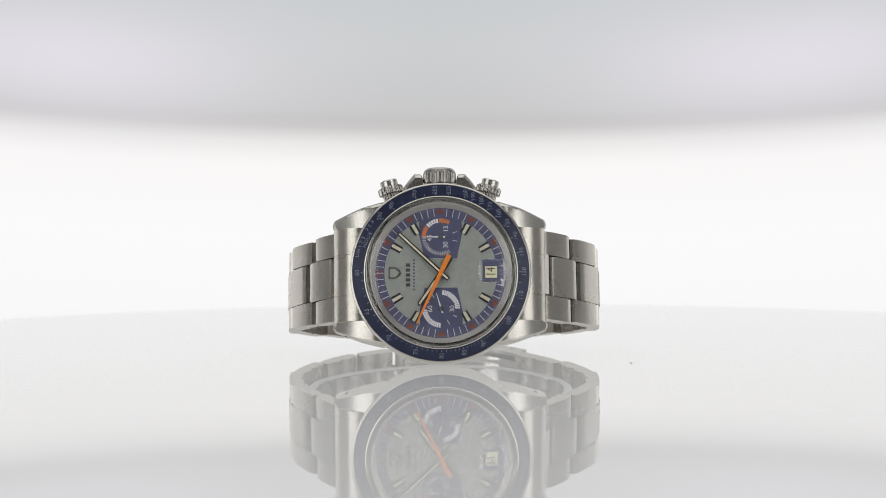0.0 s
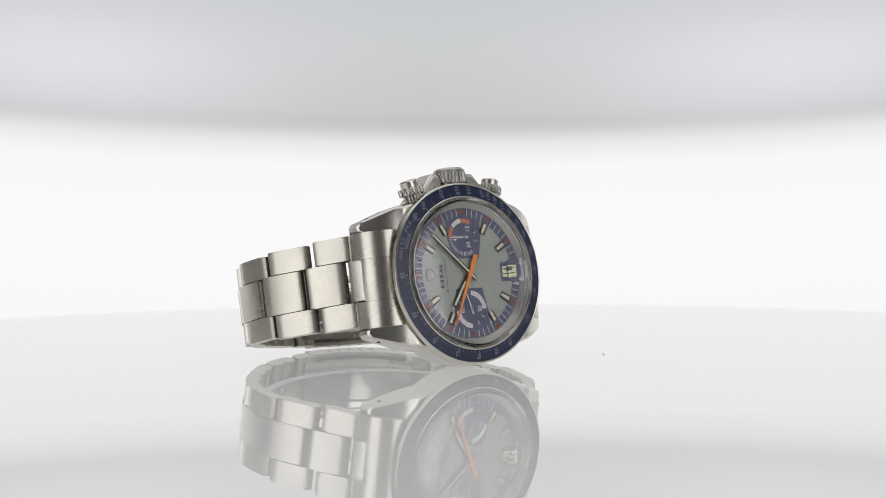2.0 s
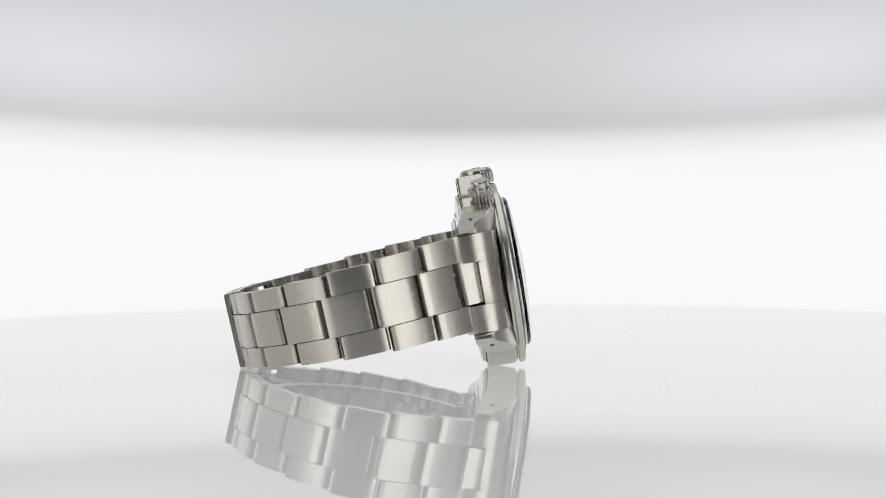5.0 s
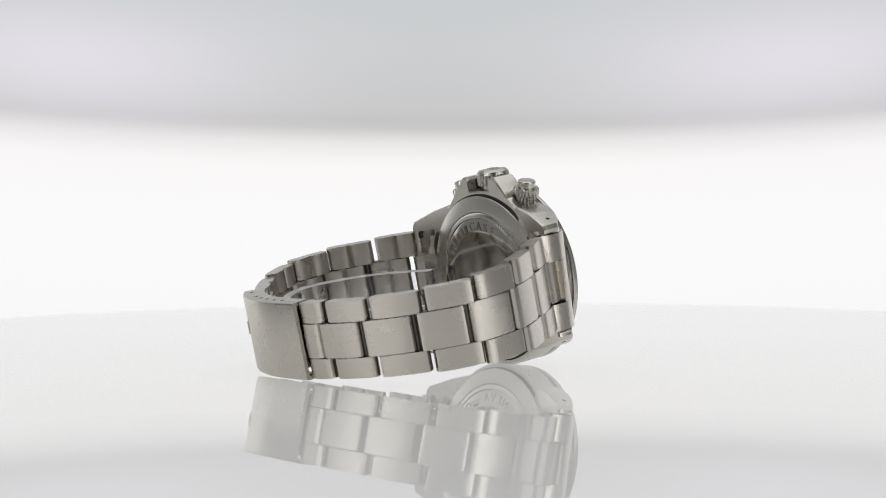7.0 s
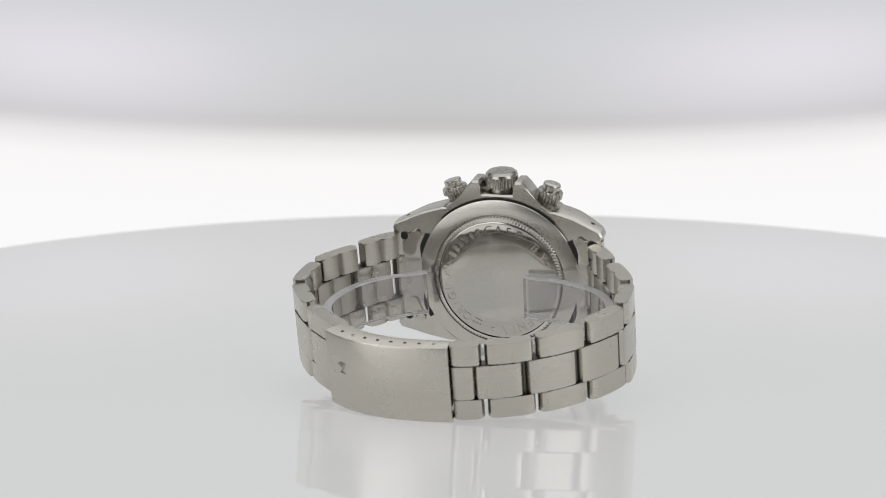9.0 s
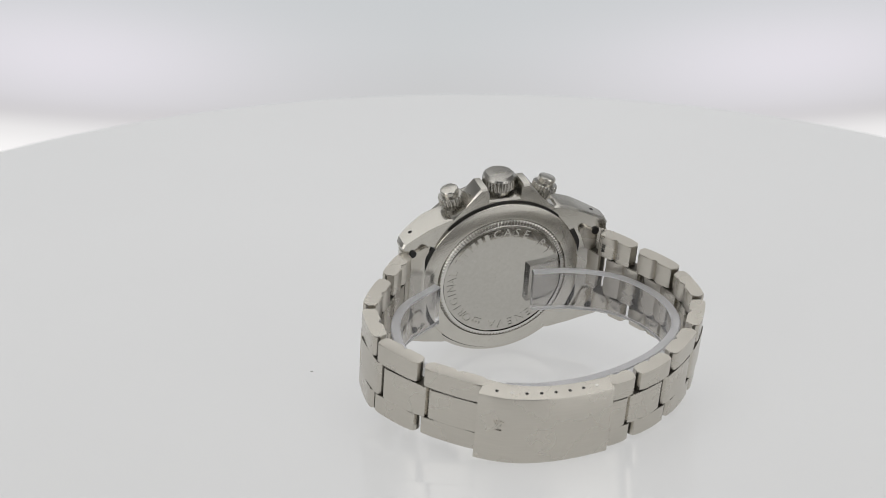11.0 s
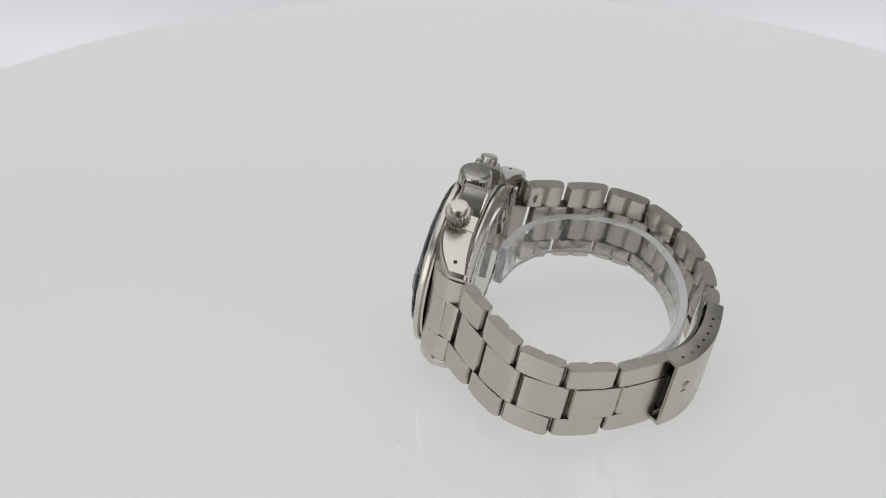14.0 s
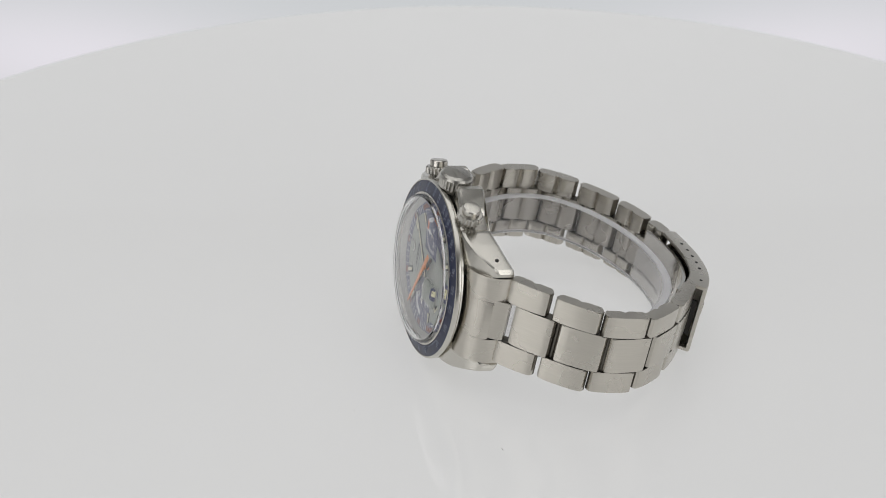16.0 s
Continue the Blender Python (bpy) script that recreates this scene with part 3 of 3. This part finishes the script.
class Path:
    """A smooth line through a few turning points, by its length."""

    def __init__(self, nodes, steps=40):
        pts = []
        p = [Vector(q) for q in nodes]
        p = [p[0] * 2 - p[1]] + p + [p[-1] * 2 - p[-2]]
        for i in range(1, len(p) - 2):
            a, b, c, d = p[i - 1:i + 3]
            for k in range(steps):
                t = k / steps
                pts.append(0.5 * (2 * b + (c - a) * t + (2 * a - 5 * b + 4 * c - d) * t * t + (3 * b - 3 * c + d - a) * t ** 3))
        pts.append(p[-2])
        self.pts, self.s = pts, [0.0]
        for a, b in zip(pts, pts[1:]):
            self.s.append(self.s[-1] + (b - a).length)
        self.marks = [self.s[min(i * steps, len(self.s) - 1)] for i in range(len(nodes))]

    def at(self, s):
        s = min(max(s, 0.0), self.s[-1])
        i = int(np.searchsorted(self.s, s))
        i = min(max(i, 1), len(self.s) - 1)
        f = (s - self.s[i - 1]) / max(1e-9, self.s[i] - self.s[i - 1])
        return self.pts[i - 1].lerp(self.pts[i], f)

    def way(self, s):
        d = self.at(s + 0.3) - self.at(s - 0.3)
        return d.normalized()


TRACK = Path(LOOP)


def half_width(y):
    return 10.0 - 2.2 * min(1.0, max(0.0, y / 46.0))


def link_block(s0, s1, z0, z1, thick, bulge, notch, drop=0.0):
    """One link between two places on the loop: a domed outer face, a flat inner face, and a folded notch in its edge."""
    a, b = TRACK.at(s0), TRACK.at(s1)
    mid, u = (a + b) / 2, (b - a).normalized()
    n = Vector((-u.y, u.x))            # outwards, for a loop walked from 12 h over the clasp to 6 h
    h = (b - a).length / 2
    def top(p):
        return bulge * (1 - (p / h) ** 2) - drop

    half = [(h, -1.35 - drop), (h - 0.1, -0.75 - drop), (h - 0.4, top(h - 0.4) - 0.14), (h - 0.95, top(h - 0.95)), (h * 0.55, top(h * 0.55)), (h * 0.25, top(h * 0.25))]
    prof = [(-p, q) for p, q in half] + [(0.0, top(0))] + half[::-1]
    g = h - thick * h / 30.0        # the inner side is shorter, so that the links clear each other
    under = [(g, -thick + 0.75), (g - 0.2, -thick + 0.25), (g - 0.65, -thick)]
    if notch:
        under += [(0.95, -thick), (0.4, -thick + 0.3)]
        under += [(0.0, -thick + notch)]
    prof += under + [(-p, q) for p, q in reversed(under) if p > 0]
    bm = bmesh.new()
    lo = [bm.verts.new((mid.x + u.x * p + n.x * q, mid.y + u.y * p + n.y * q, z0)) for p, q in prof]
    up = [bm.verts.new((mid.x + u.x * p + n.x * q, mid.y + u.y * p + n.y * q, z1)) for p, q in prof]
    m = len(prof)
    bm.faces.new(lo)
    bm.faces.new(up[::-1])
    for i in range(m):
        bm.faces.new((lo[i], up[i], up[(i + 1) % m], lo[(i + 1) % m]))
    rims = [e for e in bm.edges if abs(e.verts[0].co.z - e.verts[1].co.z) < 1e-6]
    bmesh.ops.bevel(bm, geom=rims, offset=0.13, segments=2, affect="EDGES", clamp_overlap=True)
    return bm


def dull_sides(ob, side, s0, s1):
    """Darken the sides of a link that face its neighbours, painting in the gaps' shade."""
    ob.data.materials.append(GAP_SHADE)
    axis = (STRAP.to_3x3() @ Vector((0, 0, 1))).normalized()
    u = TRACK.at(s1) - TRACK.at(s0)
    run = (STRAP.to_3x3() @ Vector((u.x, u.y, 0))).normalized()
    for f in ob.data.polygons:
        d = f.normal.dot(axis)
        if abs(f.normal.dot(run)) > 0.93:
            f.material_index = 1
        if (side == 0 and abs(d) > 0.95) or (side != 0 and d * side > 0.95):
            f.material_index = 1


def bracelet(watch):
    m = TRACK.marks
    for side in (0, 1):
        joints = m[1:9] if side == 0 else [m[16], m[15], m[14], m[13], m[12], m[11]]
        out = 1 if side == 0 else -1
        for i, (p, q) in enumerate(zip(joints, joints[1:])):
            last = i == len(joints) - 2
            s0, s1 = p + out * 0.46, q - out * 0.46
            if last and side == 1:
                s1 = q + out * 2.0        # it runs into the clasp
            y = TRACK.at((s0 + s1) / 2).y
            w = half_width(y)
            inner = w * 0.455
            lo, hi = min(s0, s1), max(s0, s1)
            for z0, z1 in ((inner + 0.11, w), (-w, -inner - 0.11)):
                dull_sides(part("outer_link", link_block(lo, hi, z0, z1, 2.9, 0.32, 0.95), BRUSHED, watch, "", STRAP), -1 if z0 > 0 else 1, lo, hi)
            # the middle link sits a little further towards the clasp
            shift = out * (2.3 if not last else 1.4)
            c0, c1 = s0 + shift, s1 + (shift if not last else 0)
            if i == 0:      # the short first piece, let into the end link
                e0, e1 = p - out * 3.0, p + out * 2.2
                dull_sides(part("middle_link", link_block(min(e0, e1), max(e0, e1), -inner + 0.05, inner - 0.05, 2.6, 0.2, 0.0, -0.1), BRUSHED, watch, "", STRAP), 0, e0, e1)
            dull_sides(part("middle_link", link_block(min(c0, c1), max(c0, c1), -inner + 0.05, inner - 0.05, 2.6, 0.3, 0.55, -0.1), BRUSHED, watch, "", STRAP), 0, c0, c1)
            # hinge tube, coloured dark to deepen the shade in the gap
            g = TRACK.at(q + shift * (0 if last else 1))
            u = TRACK.way(q)
            n = Vector((-u.y, u.x))
            bm = bmesh.new()
            bmesh.ops.create_cone(bm, segments=14, radius1=0.4, radius2=0.4, depth=2 * inner + 1.2, cap_ends=True, matrix=Matrix.Translation((g.x - n.x * 1.25, g.y - n.y * 1.25, 0)))
            part("hinge_pin", bm, GAP_SHADE, watch, "", STRAP)


def end_links(watch):
    s = TRACK.marks[1] + 2.4
    p, u = TRACK.at(s), TRACK.way(s)
    n = Vector((-u.y, u.x))
    bm = bmesh.new()
    inward = Vector((-n.x, -n.y, 0))
    down = Vector((0, 0, -1))
    text_mesh(bm, "7836", 1.3, frame_of(down, inward.cross(down), inward, (p.x - n.x * 2.93, p.y - n.y * 2.93, 6.9)) @ Matrix.Diagonal((0.85, 0.9, 1, 1)), 0.06)
    part("stamped_number", bm, DARK, watch, "", STRAP, False)
    for side in (-1, 1):
        for z0, z1, short in ((4.45, 10.1, False), (-4.4, 4.4, True), (-10.1, -4.45, False)):
            turn = range(88, 15, -8) if short else range(88, -25, -8)
            prof = [(16.6, -2.3)] + [(16.9 + 6.35 * math.cos(radians(a)), 4.3 - 6.6 * math.sin(radians(a))) for a in turn]
            prof += [(20.6, 3.2), (16.6, 3.2)] if short else [(22.0, 6.0), (20.6, 4.4), (19.0, 3.7), (16.6, 3.2)]
            bm = bmesh.new()
            lo = [bm.verts.new((side * x, y, z0)) for x, y in prof]
            up = [bm.verts.new((side * x, y, z1)) for x, y in prof]
            n = len(prof)
            bm.faces.new(lo)
            bm.faces.new(up[::-1])
            for i in range(n):
                bm.faces.new((lo[i], up[i], up[(i + 1) % n], lo[(i + 1) % n]))
            bmesh.ops.bevel(bm, geom=[e for e in bm.edges if abs(e.verts[0].co.z - e.verts[1].co.z) < 1e-6], offset=0.1, segments=1, affect="EDGES")
            part("end_link", bm, BRUSHED, watch, "", CASE)
        # a dark strip puts the slit's shade in as colour
        part("end_gap_shade", prism(ring_sector(18.0, 18.95, -31 if side > 0 else 149, 31 if side > 0 else 211, 10), 3.7, 4.5), DARK, watch, "dark strip painting a slit's shade beside the back", CASE, False)
        # the thin tongue of the end piece beside the back
        for sz in (-1, 1):
            bm = prism([(side * x, sz * z) for x, z in ((18.75, 5.2), (19.9, 4.6), (21.2, 5.2), (21.4, 8.2), (20.6, 9.7), (19.2, 9.9), (18.1, 10.6), (17.2, 10.3), (17.1, 9.3), (17.9, 8.3))], 4.6, 5.45, 0.08)
            part("end_tongue", bm, BRUSHED, watch, "", CASE, False)
            # the opening is a dark disc, its shade put into the colour
            bm = bmesh.new()
            bmesh.ops.create_cone(bm, segments=18, radius1=0.85, radius2=0.85, depth=0.2, cap_ends=True, matrix=Matrix.Translation((side * 20.8, 5.42, sz * 9.3)) @ pose(0, 0, 0, 90, 0, 0))
            part("spring_bar_opening", bm, DARK, watch, "", CASE, False)
    bm = bmesh.new()
    text_mesh(bm, "282", 1.3, frame_of(Vector((-0.6, 0, 0.8)), Vector((0.8, 0, 0.6)), Vector((0, 1, 0)), (18.9, 5.46, -8.6)), 0.06)
    part("stamped_number", bm, DARK, watch, "", CASE, False)


CLASP_RISE = 1.25


def lifted(f):
    """How far the flat clasp stands off the loop, at a share of its length."""
    return CLASP_RISE * max(0.0, f) ** 1.6


def sweep(s0, s1, section, steps=28, path=None, span=None):
    """Carry a section of (z, n) along the loop; n counts outwards. span: the clasp's ends on the loop, where it lifts off."""
    path = path or TRACK
    bm = bmesh.new()
    rows = []
    for i in range(steps + 1):
        s = s0 + (s1 - s0) * i / steps
        p, u = path.at(s), path.way(s)
        n = Vector((-u.y, u.x))
        up = lifted((s - span[0]) / (span[1] - span[0])) if span else 0.0
        rows.append([bm.verts.new((p.x + n.x * (q + up * (q > -2.0)), p.y + n.y * (q + up * (q > -2.0)), z)) for z, q in section])
    k = len(section)
    for a, b in zip(rows, rows[1:]):
        for i in range(k):
            bm.faces.new((a[i], a[(i + 1) % k], b[(i + 1) % k], b[i]))
    bm.faces.new(rows[0][::-1])
    bm.faces.new(rows[-1])
    return bm


def clasp(watch):
    m = TRACK.marks
    s0, s1 = m[8] - 0.6, m[11] - 1.4
    span = (s0, s1)
    w = 8.0
    section = [(-w, -2.4), (-w, 0.75), (-w + 0.12, 1.08), (-w + 0.45, 1.22), (w - 0.45, 1.22), (w - 0.12, 1.08), (w, 0.75), (w, -2.4), (w - 0.75, -2.4), (w - 0.75, 0.4), (-w + 0.75, 0.4), (-w + 0.75, -2.4)]
    cover = part("clasp", sweep(s0, s1, section, 36, None, span), BRUSHED, watch, "brushed folding clasp cover with drilled edges", STRAP)
    for i in range(8):
        for sz in (-1, 1):
            s = s0 + 3.0 + i * (s1 - s0 - 6.0) / 7
            p, u = TRACK.at(s), TRACK.way(s)
            n = Vector((-u.y, u.x))
            q = p + n * (lifted((s - s0) / (s1 - s0)) - 0.7)
            bm = bmesh.new()
            bmesh.ops.create_cone(bm, segments=14, radius1=0.36, radius2=0.36, depth=0.06, cap_ends=True, matrix=Matrix.Translation((q.x, q.y, sz * (w + 0.005))))
            filled = i in (0, 6)
            part("spring_bar_end" if filled else "adjustment_hole", bm, POLISHED if filled else DARK, cover, "", STRAP, False)
    # a dark block stands in for the shade inside the open end
    part("slot", sweep(s1 - 0.7, s1 - 0.25, [(-4.2, -1.4), (-4.2, -0.1), (4.2, -0.1), (4.2, -1.4)], 3, None, span), DARK, cover, "dark block painting the shade in the clasp's open end", STRAP, False)
    # plain embossed fan
    s = s1 - 4.2
    p, u = TRACK.at(s), TRACK.way(s)
    n = Vector((-u.y, u.x))
    bm = bmesh.new()
    base = frame_of(Vector((u.x, u.y, 0)), Vector((0, 0, 1)), Vector((u.y, -u.x, 0)), (p.x + n.x * (1.24 + lifted(1 - 4.2 / (s1 - s0))), p.y + n.y * (1.24 + lifted(1 - 4.2 / (s1 - s0))), 0.3))
    for k in range(5):
        bmesh.ops.create_cube(bm, size=1, matrix=base @ pose(0, 0, 0, 0, 0, (k - 2) * -13) @ Matrix.Translation((0, 1.1, 0)) @ Matrix.Diagonal((0.2, 2.0, 0.34, 1)))
    bmesh.ops.create_cube(bm, size=1, matrix=base @ Matrix.Translation((0, -0.3, 0)) @ Matrix.Diagonal((1.3, 0.3, 0.34, 1)))
    part("clasp_emblem", bm, BRUSHED, cover, "", STRAP, False)
    # folding blades inside
    part("folding_blade", sweep(m[8] - 5, m[11] + 0.5, [(-6.6, -3.7), (-6.6, -3.0), (6.6, -3.0), (6.6, -3.7)], 30), POLISHED, watch, "thin steel folding blade", STRAP)
    part("folding_blade", sweep(m[8] + 2.0, m[11] + 1.0, [(-6.2, -2.0), (-6.2, -1.3), (6.2, -1.3), (6.2, -2.0)], 30), POLISHED, watch, "thin steel folding blade", STRAP)


def wristwatch():
    w = new("wristwatch")
    tagged(w, "steel chronograph wristwatch with blue bezel standing on its side", "wristwatch")
    case_body(w)
    bezel(w)
    crystal(w)
    dial(w)
    pointers(w)
    caseback(w)
    crown(w)
    pusher(w, -1)
    pusher(w, 1)
    end_links(w)
    bracelet(w)
    clasp(w)
    return w


HOLDER = [(-6.8, 3.2), (-15.3, 4.8), (-23.8, 9.6), (-28.4, 17.0), (-29.6, 25.0), (-27.0, 32.4), (-19.2, 39.2), (-8.0, 43.8), (4.0, 45.0),
          (14.0, 42.9), (23.3, 36.6), (29.2, 28.0), (28.9, 18.0), (24.5, 9.8), (15.3, 3.6)]


def holder_ring():
    """The clear open ring that keeps the bracelet round: clear walls, and milky sawn edges."""
    p = Path(HOLDER)
    lo, hi, t, c = -8.0, 1.5, 1.0, 0.25
    section = [(lo, -t + c), (lo, t - c), (lo + c, t), (hi - c, t), (hi, t - c), (hi, -t + c), (hi - c, -t), (lo + c, -t)]
    ob = part("bracelet_holder", sweep(0.0, p.s[-1], section, 110, p), RING_PLASTIC, None, "", RING_SPACE)
    ob.data.materials.append(RING_EDGE)
    axis = (RING_SPACE.to_3x3() @ Vector((0, 0, 1))).normalized()
    for f in ob.data.polygons:
        if abs(f.normal.dot(axis)) > 0.5:
            f.material_index = 1
    tagged(ob, "clear plastic open ring holding the bracelet round", "watch holder")
    ob.visible_shadow = False
    return ob


booth()
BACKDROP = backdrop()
TABLE = turntable()
pedestal()
specks(TABLE)
WATCH = wristwatch()
RING = holder_ring()


def motions():
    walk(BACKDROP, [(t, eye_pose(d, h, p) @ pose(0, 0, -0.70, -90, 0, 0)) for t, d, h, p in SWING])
    turns = [(t, pose(0, 0, 0, 0, 0, TURN0 + TURN_RATE * t)) for t in range(17)]
    walk(TABLE, turns)
    walk(WATCH, turns)
    walk(RING, turns)


motions()
